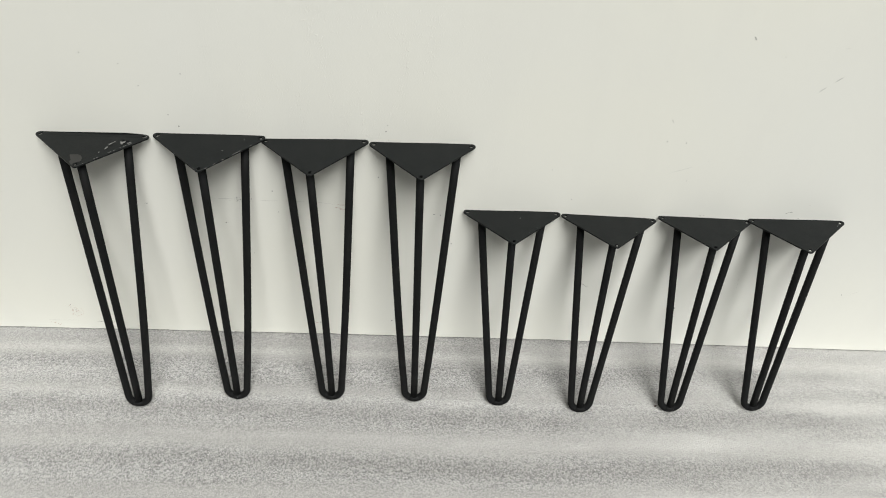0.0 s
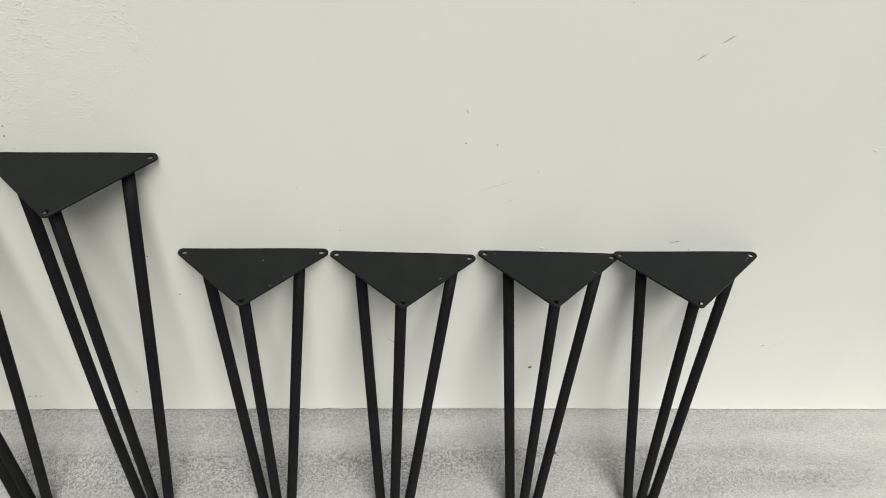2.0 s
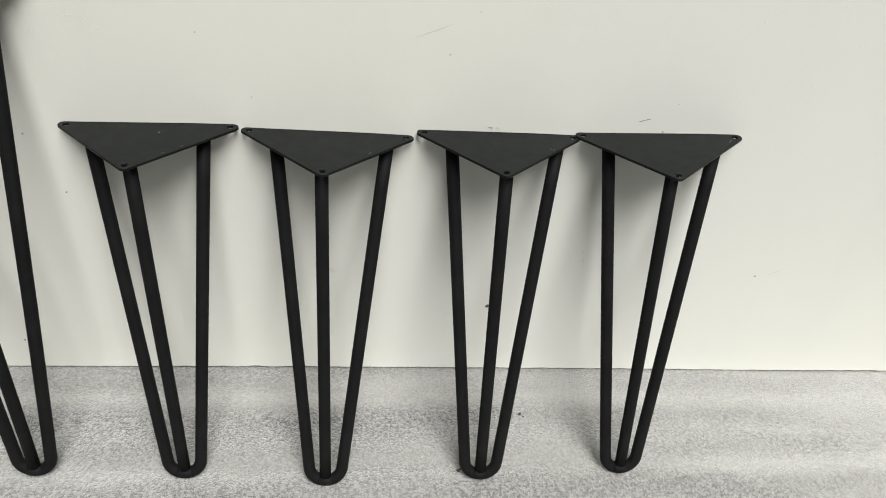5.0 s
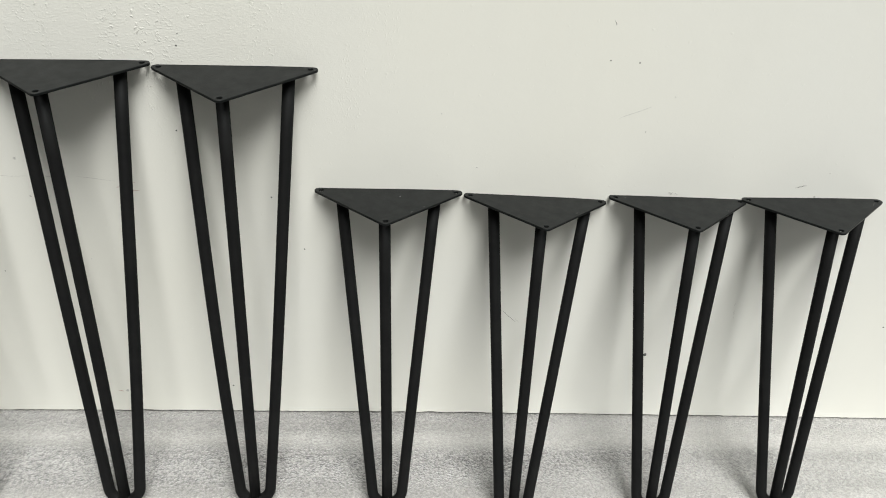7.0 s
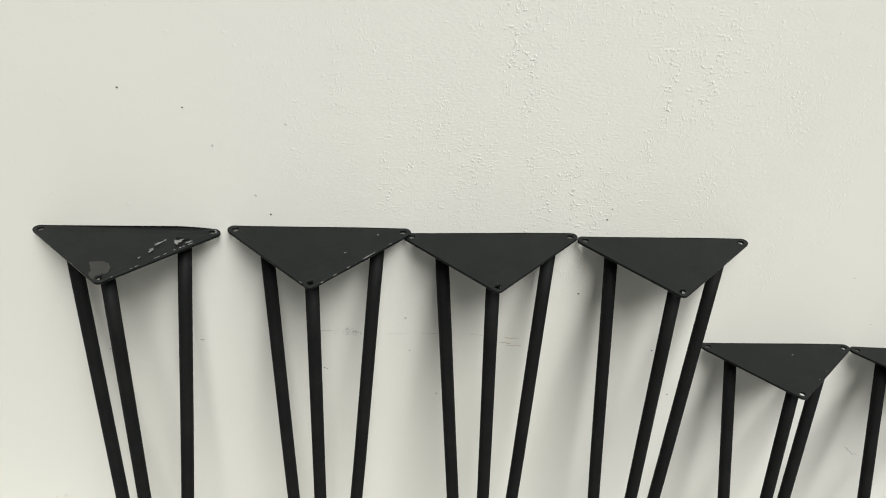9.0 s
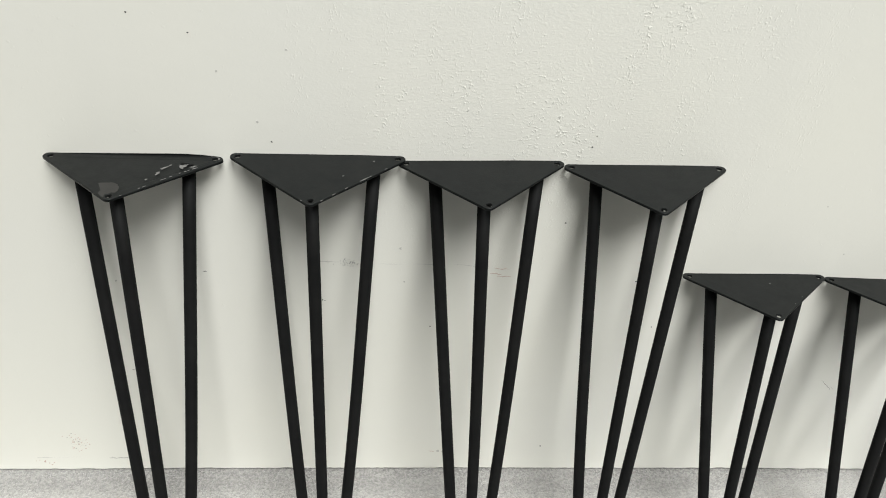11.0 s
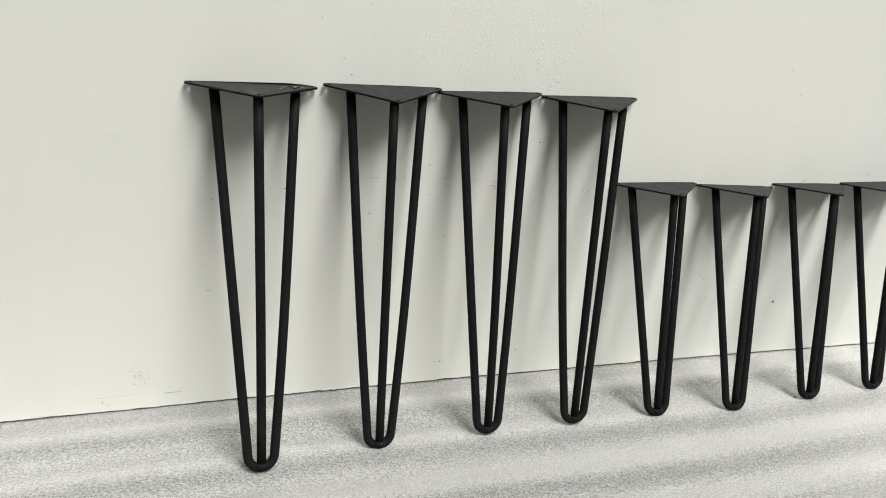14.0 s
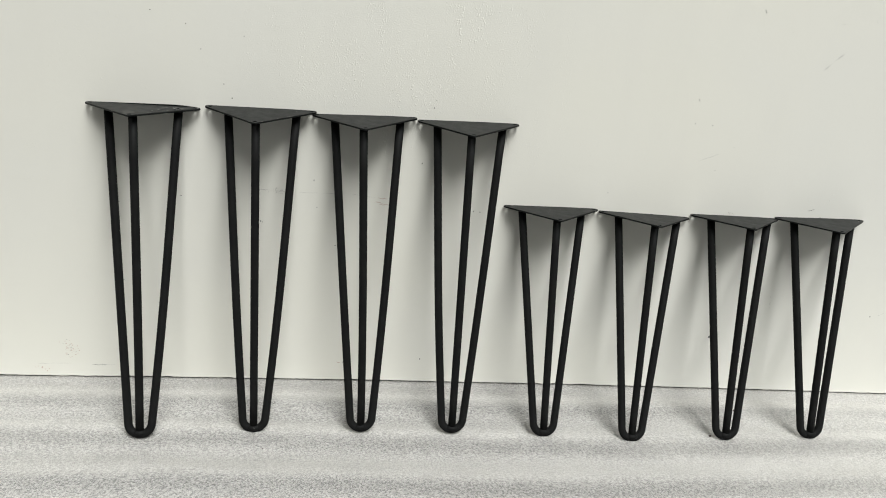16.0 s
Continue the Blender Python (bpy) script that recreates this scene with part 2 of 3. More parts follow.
def foam_height(x, y):
    """The foam lies in low waves along the wall, a few millimetres high."""
    w = y + 0.010 * noise.noise((x * 1.3, y * 2, 5))
    z = 0.0010 * math.cos((w + 0.211) * 2 * math.pi / 0.080) - 0.0006 + 0.0006 * math.sin(w * 2 * math.pi / 0.043 + 2.0 + 0.8 * noise.noise((x * 2, 0, 9)))
    z += 0.0013 * noise.noise((x * 2.5, y * 14, 1)) + 0.0007 * noise.noise((x * 11, y * 30, 2))
    near = min(1.0, max(0.0, -y / 0.03))
    away = min(1.0, max(0.0, (-y - 0.06) / 0.06))
    bow = min(1.0, ((x - 0.60) / 0.47) ** 2)
    return -0.0014 + near * z * 1.15 + (1 - away) * edge_bow(x) + away * (0.0030 * bow - 0.0012)


def foam_sheet():
    xs = steps([(-1.4, 0.06), (-0.35, 0.008), (1.55, 0.06), (2.6, 1)])
    ys = steps([(-0.42, 0.01), (-0.36, 0.004), (0.04, 1)])
    verts = [(x, y, foam_height(x, y)) for y in ys for x in xs]
    n = len(xs)
    faces = [(j * n + i, j * n + i + 1, j * n + n + i + 1, j * n + n + i) for j in range(len(ys) - 1) for i in range(n - 1)]
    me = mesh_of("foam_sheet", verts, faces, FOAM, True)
    ob = tagged(new("foam_sheet", me), "grainy white packing foam sheet lying in low waves on the floor", "foam sheet", kind="structure")
    thick = ob.modifiers.new("thickness", "SOLIDIFY")
    thick.thickness, thick.offset = 0.004, -1
    return ob


foam_sheet()
# unseen floor, walls and ceiling, added to enclose the light
tagged(new("floor", box_mesh("floor", (X0, YF, -0.12), (X1, 0.1, -0.0125), UNSEEN_FLOOR)), "unseen dark grey floor added under the foam", "floor", kind="structure")
for name, lo, hi in (("wall_right", (X1 + 0.002, YF, -0.12), (X1 + 0.1, 0.1, H)), ("wall_left", (X0 - 0.1, YF, -0.12), (X0 - 0.002, 0.1, H)), ("wall_front", (X0 - 0.1, YF - 0.1, -0.12), (X1 + 0.1, YF - 0.002, H))):
    tagged(new(name, box_mesh(name, lo, hi, UNSEEN_HALL)), "unseen plain dark grey wall added to close the hall", "wall", kind="structure")


def pierced(name, xs, ys, zs):
    """A slab with one opening in the middle of its three by three fields."""
    verts, faces = [(x, y, z) for z in zs for y in ys for x in xs], []
    for j in range(3):
        for i in range(3):
            if (i, j) != (1, 1):
                p = 4 * j + i
                faces += [(p, p + 4, p + 5, p + 1), (p + 16, p + 17, p + 21, p + 20)]
    for ring in ((5, 6, 10, 9), (0, 12, 15, 3)):
        faces += [(ring[k], ring[(k + 1) % 4], ring[(k + 1) % 4] + 16, ring[k] + 16) for k in range(4)]
    return new(name, mesh_of(name, verts, faces, UNSEEN_HALL))


tagged(pierced("ceiling", (X0 - 0.1, ROOF[0] - ROOF_W / 2 - 0.02, ROOF[0] + ROOF_W / 2 + 0.02, X1 + 0.1), (YF - 0.1, ROOF[1] - ROOF_D / 2 - 0.02, ROOF[1] + ROOF_D / 2 + 0.02, 0.1),
               (H + 0.004, H + 0.15)), "unseen plain grey ceiling added with a roof light opening", "ceiling", kind="structure")
# ---- hairpin legs ----
W, D, T, R = 0.139, 0.0704, 0.0022, 0.0053      # plate width, depth, thickness; bar radius
TIP = 0.0046                                     # rounding of the plate's corners


def tips(wide, front):
    """The middles of a plate's rounded corners: left, right, front."""
    return [(-W / 2 - wide + TIP, -TIP), (W / 2 + wide - TIP, -TIP), (front, -D + TIP)]


def plate_z(x, bent=0.0):
    """How far the plate's top lies off its plane: a slight wave, and a drooping corner where it is bent."""
    return 0.00025 * math.sin(x * 60) - bent * max(0.0, (x - 0.040) / 0.0275) ** 1.5


def plate_mesh(name, corners, bent=0.0):
    """A triangular steel plate with rounded corners and a screw hole in each; bent: how far one corner droops."""
    cu = bpy.data.curves.new(name, "CURVE")
    cu.dimensions, cu.fill_mode, cu.extrude, cu.bevel_depth, cu.bevel_resolution = "2D", "BOTH", T / 2 - 0.0004, 0.0004, 1

    def loop(points):
        sp = cu.splines.new("POLY")
        sp.points.add(len(points) - 1)
        for p, (x, y) in zip(sp.points, points):
            p.co = (x, y, 0, 1)
        sp.use_cyclic_u = True

    outline, order = [], [corners[0], corners[2], corners[1]]
    for i, c in enumerate(order):
        before, after = Vector(order[i - 1]), Vector(order[(i + 1) % 3])
        c = Vector(c)
        a, b = c - before, after - c
        t0, t1 = math.atan2(-a.x, a.y), math.atan2(-b.x, b.y)
        if t1 < t0:
            t1 += 2 * math.pi
        outline += [c + (TIP - 0.0004) * Vector((math.cos(t), math.sin(t))) for t in (t0 + (t1 - t0) * k / 7 for k in range(8))]
        if i == 2:      # short stations along the back edge
            e, f = outline[-1], outline[0]
            outline += [e.lerp(f, k / 10) for k in range(1, 10)]
    loop(outline)
    for cx, cy in corners:
        pull = 0.0016 if cy > -0.03 else 0.0007
        s = Vector((0, -D / 3)) - Vector((cx, cy))
        h = Vector((cx, cy)) + pull * s.normalized()
        loop([(h.x + 0.0028 * math.cos(2 * math.pi * k / 14), h.y + 0.0028 * math.sin(2 * math.pi * k / 14)) for k in range(14)])
    ob = bpy.data.objects.new(name, cu)
    scene.collection.objects.link(ob)
    bpy.context.view_layer.update()
    me = bpy.data.meshes.new_from_object(ob.evaluated_get(bpy.context.evaluated_depsgraph_get()))
    bpy.data.objects.remove(ob)
    me.name = name
    for v in me.vertices:
        v.co.z += plate_z(v.co.x, bent) - T / 2
    me.materials.clear()
    me.materials.append(BLACK)
    return me


def bend_points(a, b, toe, radius, bows=(0.0, 0.0)):
    """The centres of a bar that runs from a down to toe, round a small bend, and up to b; bows: how far each side bulges."""
    a, b, toe = Vector(a), Vector(b), Vector(toe)
    mid = (a + b) / 2
    out, up = (b - a).normalized(), (mid - toe).normalized()
    half, height = (b - a).length / 2, (mid - toe).length
    far = math.hypot(half, height - radius)
    start = math.atan2(height - radius, half) - math.acos(radius / far)
    turn = [start + (-math.pi - 2 * start) * k / 16 for k in range(17)]
    arc = [toe + up * (radius + radius * math.sin(t)) + out * radius * math.cos(t) for t in turn]
    def run(p, q, bulge):
        return [p.lerp(q, k / 8) + bulge * math.sin(math.pi * (k / 8) ** 1.4) for k in range(8)]
    return run(b, arc[0], out * bows[1]) + arc + list(reversed(run(a, arc[-1], out * -bows[0])))


def blob(name, at, sizes, material, seed, detail=2):
    """A small lumpy bead."""
    bm = bmesh.new()
    bmesh.ops.create_icosphere(bm, subdivisions=detail, radius=1.0)
    for v in bm.verts:
        k = 1 + 0.25 * noise.noise(v.co * 1.7 + Vector((seed, 0, 0)))
        v.co = Vector(at) + Vector([c * s * k for c, s in zip(v.co, sizes)])
    me = bpy.data.meshes.new(name)
    bm.to_mesh(me)
    bm.free()
    me.materials.append(material)
    me.polygons.foreach_set("use_smooth", [True] * len(me.polygons))
    return me


def collar(name, at, way, material):
    """A weld bead round the top of a bar, flaring against the plate."""
    p, w = Vector(at), Vector(way).normalized()
    side = w.orthogonal().normalized()
    up = w.cross(side)
    verts, n = [], 14
    for j, (d, r) in enumerate(((0.0, R + 0.0011), (0.0010, R + 0.0008), (0.0026, R + 0.0001))):
        for k in range(n):
            a = 2 * math.pi * k / n
            q = r + 0.0004 * noise.noise((k * 1.9, j, p.x * 90))
            verts.append(p + w * d + q * (math.cos(a) * side + math.sin(a) * up))
    faces = [(j * n + k, j * n + (k + 1) % n, j * n + n + (k + 1) % n, j * n + n + k) for j in range(2) for k in range(n)]
    return mesh_of(name, verts, faces, material, True)


def hairpin_leg(at, length, reach, tops, front, wide, toe, label, bent=0.0, bows=(0.0, 0.0, 0.0)):
    """A three-bar hairpin leg: triangular plate, one bar bent double, a third bar to the plate's front corner.
    tops: shifts of the left, front and right bar; front, wide: the plate's corner shifts; toe: the foot's shift; bows: bulge of the left, right and front bar."""
    leg = tagged(new("hairpin_leg"), label, "table leg", "hairpin legs along the wall")
    leg.matrix_basis = pose(*at)
    part("mounting_plate", plate_mesh("mounting_plate", tips(wide, front), bent), leg)
    foot = Vector((toe[0], -reach + toe[1], -length))
    left, mid, right = (Vector((BAR_X + tops[2], BAR_Y, 0)), Vector((tops[1], BAR_F, 0)), Vector((-BAR_X + tops[0], BAR_Y, 0)))
    ends = [p - Vector((0, 0, T - 0.0003)) for p in (right, left, mid)]
    part("bent_bar", tube("bent_bar", bend_points(ends[0], ends[1], foot, 0.0148, bows), R, BAR), leg)
    end = foot + Vector((0, -0.0008, 0.0015))
    part("front_bar", tube("front_bar", [ends[2].lerp(end, k / 8) + Vector((bows[2] * math.sin(math.pi * (k / 8) ** 1.4), 0, 0)) for k in range(9)], R * 0.98, BAR), leg)
    for top in ends:
        part("weld", collar("weld", top, foot - top, BAR), leg)
    part("toe_weld", blob("toe_weld", end + Vector((0, -0.0012, 0.0022)), (0.0080, 0.0056, 0.0046), BAR, length * 9 + at[0] * 7), leg)
    return leg


BENT = 0.0022                                     # droop of the bent corner
BAR_X, BAR_Y, BAR_F = 0.0429, -0.0115, -0.0532      # where the bars meet the plate
TALL, SHORT = (0.4075, 0.1204), (0.3062, 0.0926)          # height and reach of the foot
PLAIN_TALL = "tall black steel hairpin table leg leaning against the white wall"
PLAIN_SHORT = "short black steel hairpin table leg leaning against the white wall"
# plate's back edge and its turns; bars; front and side corners; foot
legs = [
    hairpin_leg((0.0650, -0.0008, 0.4070, -2.55, -1.33, 0.01), *TALL, (0.0024, -0.0003, 0.0017), -0.0010, 0.0001, (-0.0050, -0.0024), "tall black hairpin table leg, paint chipped, plate corner bent", BENT, (0.0, 0.0018, 0.0006)),
    hairpin_leg((0.2102, -0.0006, 0.4110, 0.65, -0.57, 0.51), *TALL, (0.0025, -0.0019, 0.0020), -0.0017, 0.0002, (-0.0037, -0.0064), "tall black hairpin table leg, paint worn off plate edges", 0.0, (0.0012, 0.0020, 0.0)),
    hairpin_leg((0.3421, -0.0006, 0.4099, -0.81, -1.74, 0.50), *TALL, (0.0040, -0.0026, 0.0027), -0.0005, -0.0017, (-0.0003, 0.0057), PLAIN_TALL, 0.0, (0.0004, 0.0014, 0.0012)),
    hairpin_leg((0.4782, -0.0006, 0.4103, -0.30, -1.41, -0.31), *TALL, (0.0010, -0.0017, 0.0019), -0.0009, -0.0017, (-0.0063, 0.0031), PLAIN_TALL, 0.0, (0.0020, 0.0008, 0.0)),
    hairpin_leg((0.6067, -0.0006, 0.2965, -5.83, -0.58, 0.29), *SHORT, (0.0000, -0.0035, -0.0006), -0.0027, -0.0019, (0.0018, 0.0011), PLAIN_SHORT),
    hairpin_leg((0.7432, -0.0006, 0.2930, -7.44, 1.23, -0.26), *SHORT, (0.0027, -0.0020, 0.0037), -0.0004, -0.0022, (0.0022, 0.0001), "short black hairpin table leg with a burr on one bar"),
    hairpin_leg((0.8783, -0.0008, 0.2965, -6.80, -0.49, -1.66), *SHORT, (0.0050, 0.0021, 0.0040), 0.0002, -0.0040, (0.0036, 0.0008), "short black hairpin table leg with small scratches on its plate"),
    hairpin_leg((1.0082, -0.0016, 0.3000, -5.14, -1.23, -0.26), *SHORT, (0.0002, -0.0022, 0.0026), -0.0023, -0.0010, (0.0006, -0.0019), PLAIN_SHORT),
]
worn, tall, shorts = legs[0], legs[1], legs[4:]
TIPS = tips(-0.001, -0.001)


# ---- worn paint on the plates ----
def flake(name, cx, cy, w, h, seed, material, z=0.0001, turn=0.0, n=19, bent=0.0):
    """A thin flake with a ragged outline, lying flat."""
    rng = random.Random(seed)
    edge = []
    for k in range(n):
        a, r = 2 * math.pi * k / n, rng.uniform(0.5, 1.0)
        x, y = r * w / 2 * math.cos(a), r * h / 2 * math.sin(a)
        edge.append((cx + x * math.cos(turn) - y * math.sin(turn), cy + x * math.sin(turn) + y * math.cos(turn)))
    verts = [(x, y, z + plate_z(x, bent)) for x, y in edge] + [(x, y, z + plate_z(x, bent) - 0.0003) for x, y in edge]
    faces = [tuple(range(n))] + [(k, k + n, (k + 1) % n + n, (k + 1) % n) for k in range(n)]
    return mesh_of(name, verts, faces, material)


def along(u, left):
    """A point on a slanting edge of the plate, u from the back corner to the front."""
    a, b = Vector(TIPS[0 if left else 1]), Vector(TIPS[2])
    p = a.lerp(b, u)
    q = (b - a).normalized()
    return p + (TIP - 0.0001) * Vector((q.y, -q.x)) * (1 if left else -1)


def chip(outline, seed, material, z=0.0001):
    """A thin patch of the given outline on the bent plate, its edge broken up a little."""
    rng = random.Random(seed)
    edge = []
    for (ax, ay), (bx, by) in zip(outline, outline[1:] + outline[:1]):
        edge += [(ax + (bx - ax) * k / 4 + rng.uniform(-0.0005, 0.0005), ay + (by - ay) * k / 4 + rng.uniform(-0.0005, 0.0005)) for k in range(4)]
    n = len(edge)
    verts = [(x, y, z + plate_z(x, BENT)) for x, y in edge] + [(x, y, z + plate_z(x, BENT) - 0.0003) for x, y in edge]
    return mesh_of("paint_chip", verts, [tuple(range(n))] + [(k, k + n, (k + 1) % n + n, (k + 1) % n) for k in range(n)], material)


for k, outline in enumerate((
        ((0.0385, -0.0182), (0.0410, -0.0190), (0.0452, -0.0172), (0.0444, -0.0208), (0.0430, -0.0222), (0.0428, -0.0248), (0.0408, -0.0236), (0.0398, -0.0212)),
        ((0.0260, -0.0245), (0.0292, -0.0218), (0.0330, -0.0182), (0.0326, -0.0200), (0.0300, -0.0232), (0.0272, -0.0262)),
        ((0.0238, -0.0312), (0.0264, -0.0290), (0.0268, -0.0316), (0.0256, -0.0348), (0.0242, -0.0340), (0.0248, -0.0328)),
        ((0.0475, -0.0212), (0.0518, -0.0182), (0.0522, -0.0190), (0.0482, -0.0222)),
        ((0.0640, -0.0015), (0.0668, -0.0030), (0.0670, -0.0055), (0.0655, -0.0060), (0.0660, -0.0040)),
        ((0.0186, -0.0412), (0.0198, -0.0404), (0.0203, -0.0416), (0.0192, -0.0423)))):
    part("paint_chip", chip(list(outline), k, STEEL), worn, "bare grey steel where the black paint flaked off")
part("paint_chip", chip([(-0.0205, -0.0490), (-0.0130, -0.0462), (-0.0060, -0.0456), (-0.0005, -0.0475), (0.0025, -0.0515), (0.0036, -0.0560), (0.0026, -0.0604),
                         (-0.0010, -0.0607), (-0.0042, -0.0632), (-0.0050, -0.0668), (-0.0075, -0.0642), (-0.0135, -0.0577)], 9, WORN), worn, "thin grey worn patch at the plate's front corner")
for leg, spots in ((worn, ((0.24, 0), (0.30, 0), (0.33, 0), (0.38, 0), (0.47, 0), (0.54, 0), (0.715, 0), (0.76, 0), (0.92, 0), (0.34, 1), (0.39, 1), (0.62, 1), (0.66, 1))),
                   (tall, ((0.20, 0), (0.385, 0), (0.41, 0), (0.43, 0), (0.455, 0), (0.48, 0), (0.66, 0), (0.80, 0), (0.93, 0), (0.22, 1), (0.58, 1), (0.72, 1), (0.76, 1), (0.80, 1), (0.93, 1)))):
    for u, left in spots:
        p = along(u, left)
        part("edge_chip", flake("edge_chip", p.x, p.y, 0.0016 + 0.0042 * ((u * 37) % 1), 0.0009, u * 999 + left, STEEL, turn=-0.72 if left else 0.72, bent=BENT if leg == worn else 0.0), leg, "bare steel along the plate's edge")
for leg, cx, cy in ((tall, 0.0208, -0.0315), (tall, 0.0445, -0.0092), (shorts[0], 0.0100, -0.0160)):
    part("paint_chip", flake("paint_chip", cx, cy, 0.0022, 0.0014, cx * 7e3, STEEL, turn=0.6, n=9), leg, "small chip in the black paint")

for leg, cx, cy, w, turn in ((shorts[2], -0.0503, -0.0052, 0.0042, -0.8), (shorts[2], -0.0413, -0.0112, 0.0062, -0.5), (shorts[2], -0.0475, -0.0178, 0.0060, -0.35), (shorts[2], -0.0462, -0.0196, 0.0040, -0.9), (shorts[2], -0.0325, -0.0262, 0.0016, -0.9),
                             (shorts[2], -0.0262, -0.0352, 0.0022, -0.3), (shorts[2], 0.0385, -0.0262, 0.0014, 0.4), (shorts[2], 0.0405, -0.0275, 0.0030, 0.8), (shorts[0], -0.0300, -0.0100, 0.0018, 0.2),
                             (shorts[3], 0.0560, -0.0125, 0.0050, 0.9), (shorts[3], 0.0575, -0.0098, 0.0030, 0.5), (shorts[3], -0.0430, -0.0255, 0.0020, -0.7), (shorts[0], 0.0200, -0.0475, 0.0030, 0.75), (shorts[0], 0.0310, -0.0370, 0.0026, 0.75), (shorts[1], 0.0330, -0.0345, 0.0024, 0.75)):
    part("paint_scratch", flake("paint_scratch", cx, cy, w, 0.0006, cx * 7e3, STEEL, turn=turn, n=9), leg, "fine pale scratch in the black paint")

for leg, (length, reach), shift in ((legs[2], TALL, (-0.0003, 0.0057)), (legs[1], TALL, (-0.0037, -0.0064)), (shorts[1], SHORT, (0.0022, 0.0001))):
    for k in range(3):
        spot = (shift[0] + 0.0012 * (k - 1), -reach + shift[1] - 0.0062, -length + 0.0030 + 0.0011 * ((k * 7) % 3))
        part("paint_chip", blob("paint_chip", spot, (0.0008, 0.0006, 0.0010), STEEL, k, 1), leg, "small chip in the paint of the foot")
for u in (0.43, 0.47, 0.50):
    p = along(u, 0)
    part("burr", blob("burr", (p.x, p.y, -0.0012), (0.0017, 0.0010, 0.0013), BLACK, u * 40, 1), tall, "torn burr on the plate's edge")
part("burr", blob("burr", (-0.0245, -0.0490, -0.152), (0.0016, 0.0016, 0.0040), BLACK, 3, 2), shorts[1], "small lump of paint on the bar")


# ---- marks on the wall ----
def mark(name, outline, material):
    """A thin scuff on the wall's face, from its outline in x and z; later ones lie on earlier ones."""
    n, lift = len(outline), 0.00006 + 0.0000015 * len(wall.children)
    verts = [(x, -lift, z) for x, z in outline] + [(x, 0.0004, z) for x, z in outline]
    faces = [tuple(range(n))] + [(k, (k + 1) % n, (k + 1) % n + n, k + n) for k in range(n)]
    return part(name, mesh_of(name, verts, faces, material), wall)


def stroke(x0, z0, x1, z1, wide, material, seed=0):
    """A scratch that tapers and wavers."""
    rng = random.Random(seed + x0 * 1e4)
    a, b = Vector((x0, z0)), Vector((x1, z1))
    side = Vector((-(b - a).y, (b - a).x)).normalized()
    n = 7
    line = [a.lerp(b, k / n) + side * rng.uniform(-0.5, 0.5) * wide for k in range(n + 1)]
    width = [wide * (0.15 + 0.85 * math.sin(math.pi * (k + 0.4) / (n + 0.8))) * rng.uniform(0.5, 1) / 2 for k in range(n + 1)]
    return mark("scratch", [p + side * w for p, w in zip(line, width)] + [p - side * w for p, w in reversed(list(zip(line, width)))], material)


def speck(x, z, size, material, seed=0, name="speck"):
    rng = random.Random(seed + x * 1e4)
    n = 8
    return mark(name, [(x + size * rng.uniform(0.3, 0.6) * math.cos(2 * math.pi * k / n), z + size * rng.uniform(0.3, 0.6) * math.sin(2 * math.pi * k / n)) for k in range(n)], material)


for x0, z0, x1, z1 in ((0.9546, 0.5120, 0.9608, 0.5185), (0.9688, 0.5274, 0.9764, 0.5340), (0.7883, 0.4617, 0.7902, 0.4576)):
    stroke(x0, z0, x1, z1, 0.0008, GRAPHITE)
for x0, z0, x1, z1 in ((0.7276, 0.1527, 0.7426, 0.1385), (-0.0304, 0.0184, -0.0193, 0.0183), (-0.0203, 0.0192, -0.0143, 0.0186), (-0.0160, 0.0184, -0.0103, 0.0190), (0.9906, 0.3095, 1.0007, 0.3126), (0.1025, 0.2858, 0.1064, 0.2858), (0.0184, 0.1577, 0.0244, 0.1577)):
    stroke(x0, z0, x1, z1, 0.0007, GRAPHITE, 3)
for x0, z0, x1, z1, w in ((1.0691, 0.5014, 1.0740, 0.4850, 0.0004), (1.0748, 0.4780, 1.0747, 0.4640, 0.0004), (0.8075, 0.3748, 0.8350, 0.3868, 0.0006), (0.9617, 0.5724, 0.9668, 0.5730, 0.0007), (1.0082, 0.5804, 1.0113, 0.5769, 0.0006), (-0.1154, 0.2975, -0.0821, 0.2985, 0.0007),
                          (-0.1071, 0.0186, -0.0900, 0.0193, 0.0007), (-0.0890, 0.0195, -0.0600, 0.0200, 0.0003), (-0.0103, 0.0189, 0.0010, 0.0192, 0.0004), (0.2599, 0.2985, 0.2850, 0.2990, 0.0005), (0.2900, 0.2991, 0.3195, 0.2993, 0.0005), (0.2024, 0.2997, 0.2246, 0.2997, 0.0006), (0.3275, 0.3003, 0.3608, 0.2962, 0.0004),
                          (0.7405, 0.1440, 0.7467, 0.1375, 0.0004), (0.9722, 0.1690, 0.9718, 0.1655, 0.0006), (0.9735, 0.1590, 0.9745, 0.1535, 0.0005), (0.9752, 0.1500, 0.9752, 0.1480, 0.0005),
                          (1.2252, 0.0653, 1.2285, 0.0560, 0.0004), (1.2285, 0.0560, 1.2370, 0.0490, 0.0004), (1.2370, 0.0490, 1.2345, 0.0339, 0.0004), (1.1584, 0.1414, 1.1625, 0.1430, 0.0004), (1.1625, 0.1430, 1.1690, 0.1480, 0.0004)):
    stroke(x0, z0, x1, z1, w, PALE if x0 < -0.11 or 1.05 < x0 < 1.1 or x0 > 1.2 else GREY, 5)
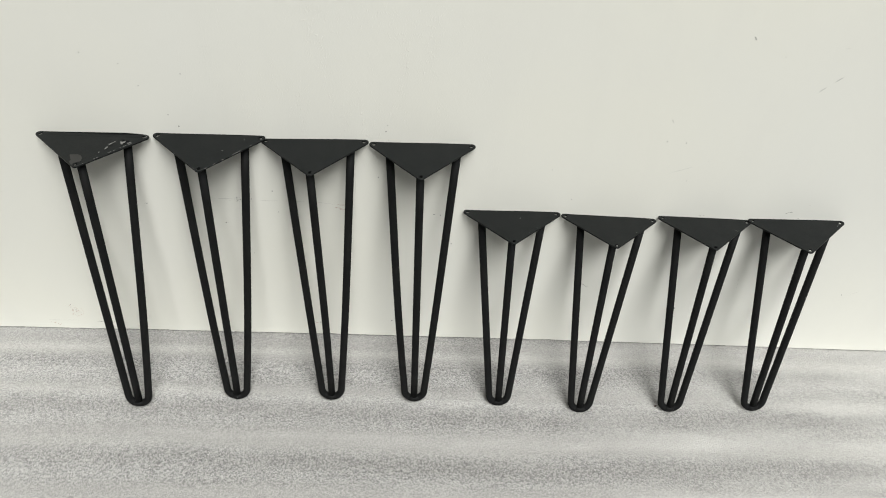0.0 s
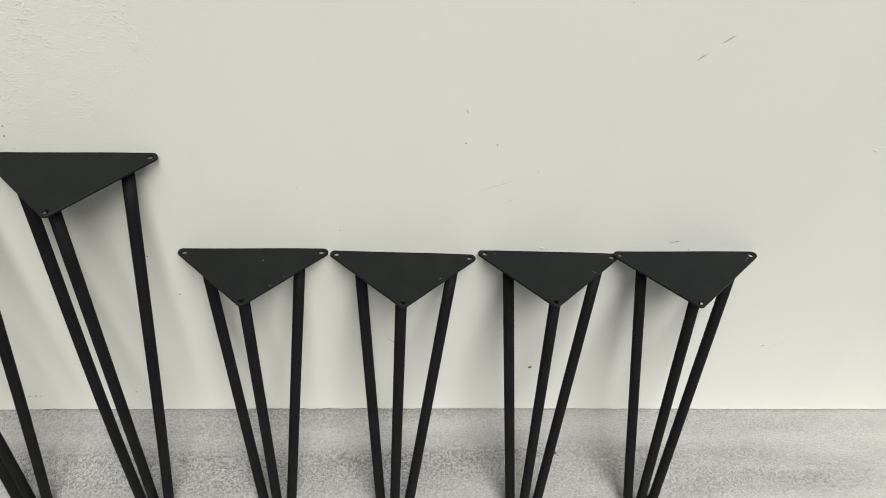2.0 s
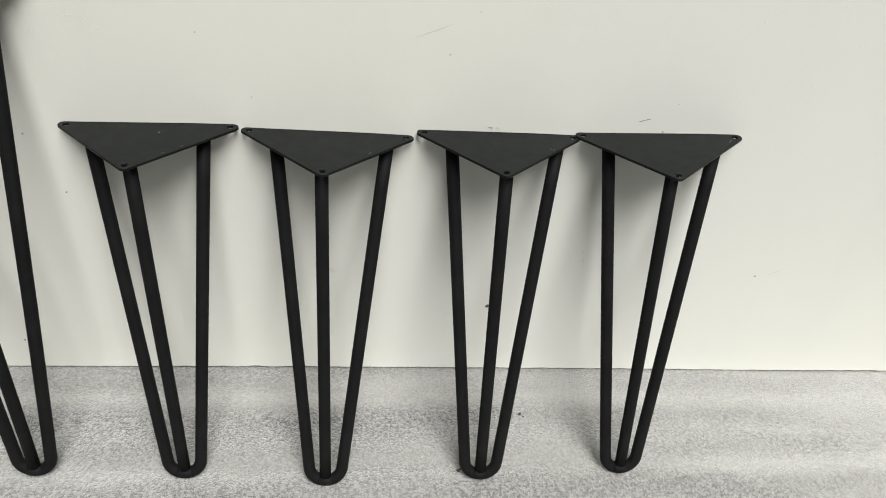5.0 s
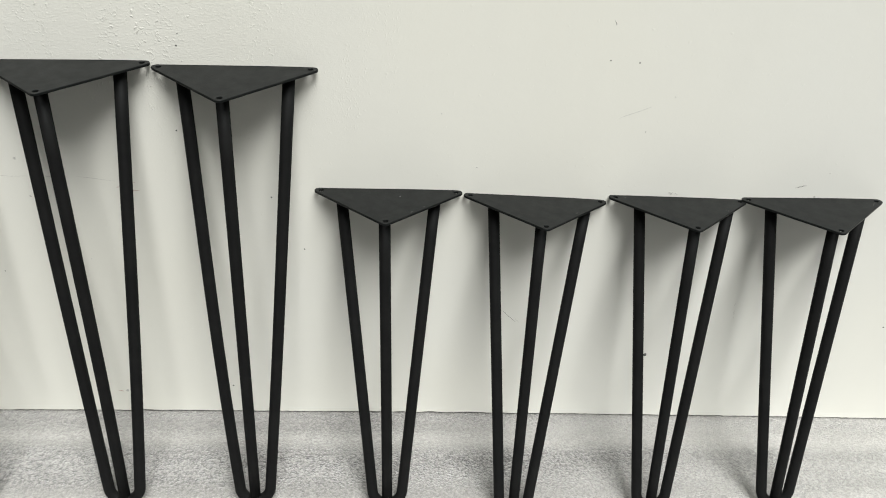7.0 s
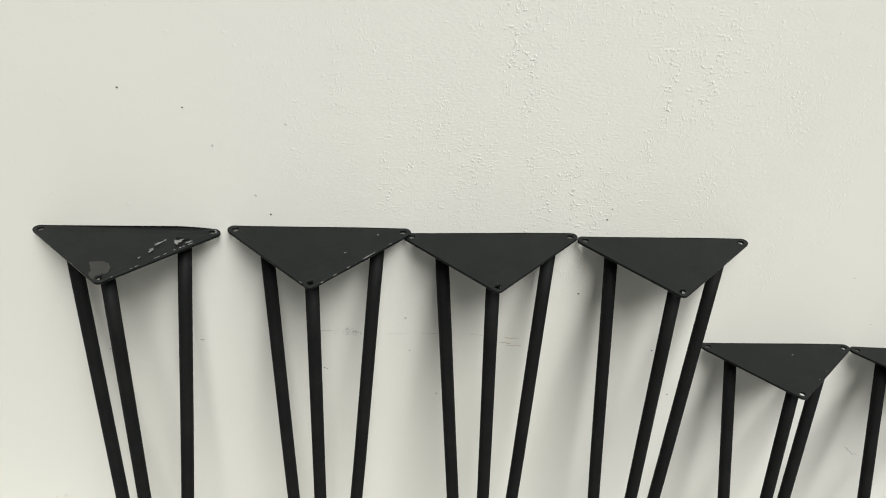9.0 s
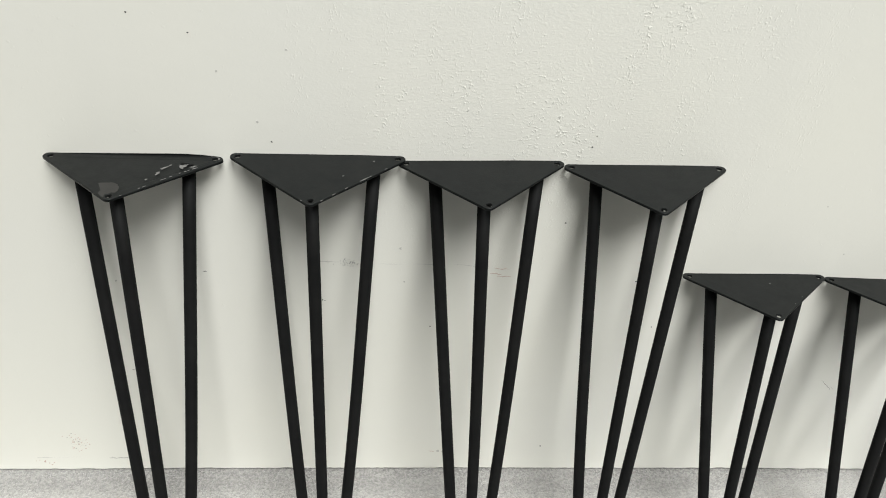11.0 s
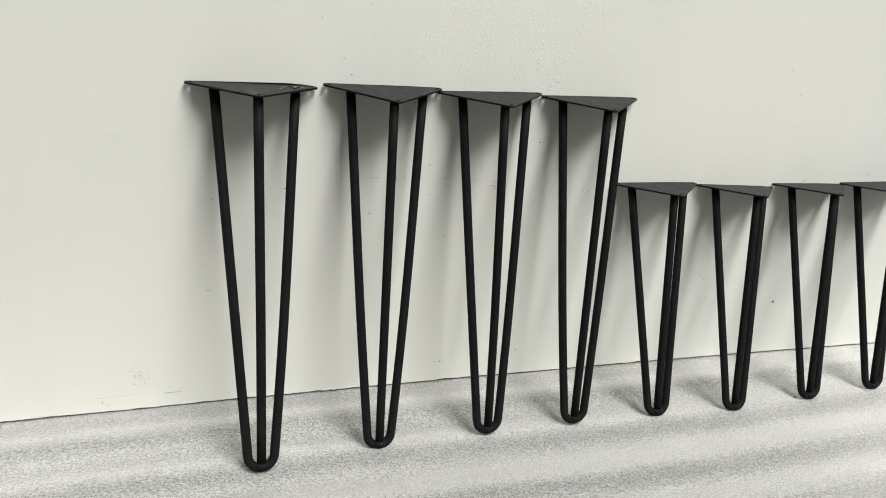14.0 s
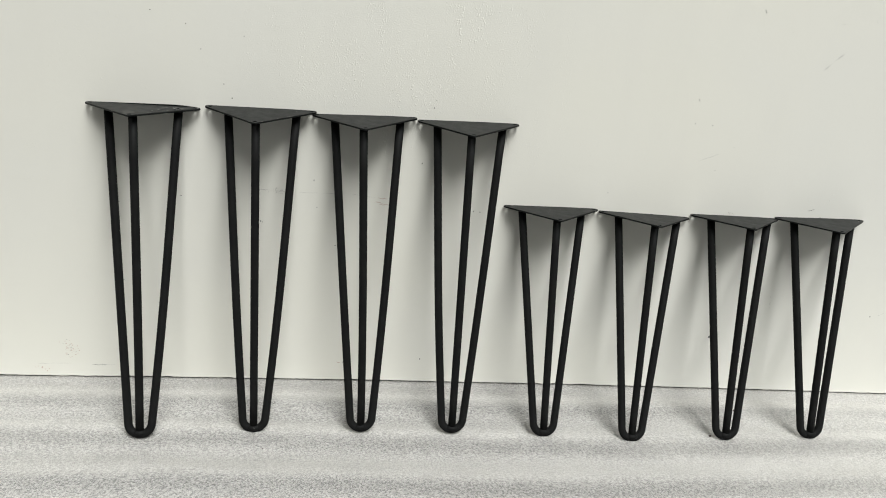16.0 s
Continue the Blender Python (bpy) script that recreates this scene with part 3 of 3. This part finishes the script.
for x0, z0, x1, z1 in ((0.3648, 0.2962, 0.3780, 0.2951), (0.3608, 0.2901, 0.3719, 0.2891), (0.3678, 0.2866, 0.3809, 0.2871), (0.3180, 0.0330, 0.3240, 0.0312)):
    stroke(x0, z0, x1, z1, 0.0010, RUST, 7)
for x, z, s in ((1.0888, 0.6023, 0.0034), (0.8516, 0.5814, 0.0022), (0.8531, 0.5793, 0.0024), (0.8906, 0.0946, 0.0062), (0.8161, 0.4263, 0.0020), (0.7909, 0.4274, 0.0018), (0.8347, 0.3626, 0.0014), (0.8542, 0.3969, 0.0013), (1.1462, 0.1393, 0.0026),
                (0.4989, 0.2837, 0.0022), (0.5080, 0.2827, 0.0020), (0.5266, 0.2260, 0.0020), (0.1197, 0.5091, 0.0018), (0.1733, 0.4210, 0.0022), (0.2080, 0.2542, 0.0024), (0.3096, 0.2226, 0.0020),
                (0.4219, 0.3486, 0.0024), (0.4317, 0.4253, 0.0022), (0.4421, 0.0418, 0.0030), (0.2397, 0.1925, 0.0018), (0.2101, 0.2532, 0.0014), (0.0785, 0.5223, 0.0022), (0.4338, 0.4354, 0.0014)):
    speck(x, z, 0.75 * s, GRAPHITE)
for x, z, s in ((0.6511, 0.3732, 0.0020), (0.6859, 0.3215, 0.0022), (0.1893, 0.4988, 0.0030), (0.1634, 0.4383, 0.0035), (0.1366, 0.4797, 0.0030), (0.2783, 0.3167, 0.0045), (0.2829, 0.2782, 0.0030), (0.0246, 0.2729, 0.0030),
                (0.3236, 0.2094, 0.0020), (0.3279, 0.0326, 0.0050), (0.3329, 0.0315, 0.0030), (1.0127, 0.3004, 0.0030), (0.8961, 0.5578, 0.0018), (1.0190, 0.3267, 0.0016), (0.4346, 0.4122, 0.0016)):
    speck(x, z, 0.7 * s, GREY, 1)
for x0, x1, rise in ((0.166, 0.181, 0.0012), (0.178, 0.188, 0.0022)):
    mark("torn_paint", [(x0, cut_edge(x0) + 0.0002), ((x0 + x1) / 2, cut_edge((x0 + x1) / 2) - 0.0012), (x1, cut_edge(x1) + rise), ((x0 + x1) / 2, cut_edge((x0 + x1) / 2) + rise + 0.0008)], CHALK)
rng = random.Random(4)
for cx, cz, sx, sz, count, material, size in ((-0.0594, 0.0448, 0.010, 0.012, 24, GREY, 0.0010), (-0.0594, 0.0458, 0.008, 0.011, 10, GRAPHITE, 0.0009), (-0.0594, 0.0448, 0.010, 0.013, 30, RUST, 0.0013), (0.225, 0.2990, 0.020, 0.004, 14, GREY, 0.0008), (0.2327, 0.3001, 0.011, 0.0032, 16, GRAPHITE, 0.0007), (0.2327, 0.2995, 0.013, 0.0045, 34, GREY, 0.0010),
                                              (-0.1010, 0.0125, 0.010, 0.004, 8, RUST, 0.0014), (0.8734, 0.2998, 0.006, 0.0012, 10, GREY, 0.0009), (1.1320, 0.4305, 0.006, 0.004, 5, PALE, 0.0012), (-0.0807, 0.3460, 0.012, 0.006, 9, PALE, 0.0016)):
    for _ in range(count):
        speck(cx + rng.gauss(0, sx / 2), cz + rng.gauss(0, sz / 2), size * rng.uniform(0.5, 1.2), material, 2)


# ---- crumbs on the foam ----
def crumb(x, y, size, seed):
    me = blob("crumb", (0, 0, 0), (size, size * 0.7, size * 0.55), CRUMB, seed, 1)
    ob = tagged(new("crumb", me), "tiny dark crumb of dirt lying on the foam", "dirt crumb", "crumbs on the foam")
    ob.matrix_basis = pose(x, y, foam_height(x, y) + size * 0.4, 0, 0, seed * 50)


for k, (x, y, s) in enumerate(((0.9279, -0.0581, 0.0019), (0.9310, -0.0611, 0.0012), (0.8613, -0.1223, 0.0022), (0.8633, -0.1202, 0.0013), (0.2277, -0.1600, 0.0013), (0.1167, -0.0520, 0.0009), (0.0834, -0.1783, 0.0009), (0.3891, -0.1274, 0.0009))):
    crumb(x, y, s, k + 1)
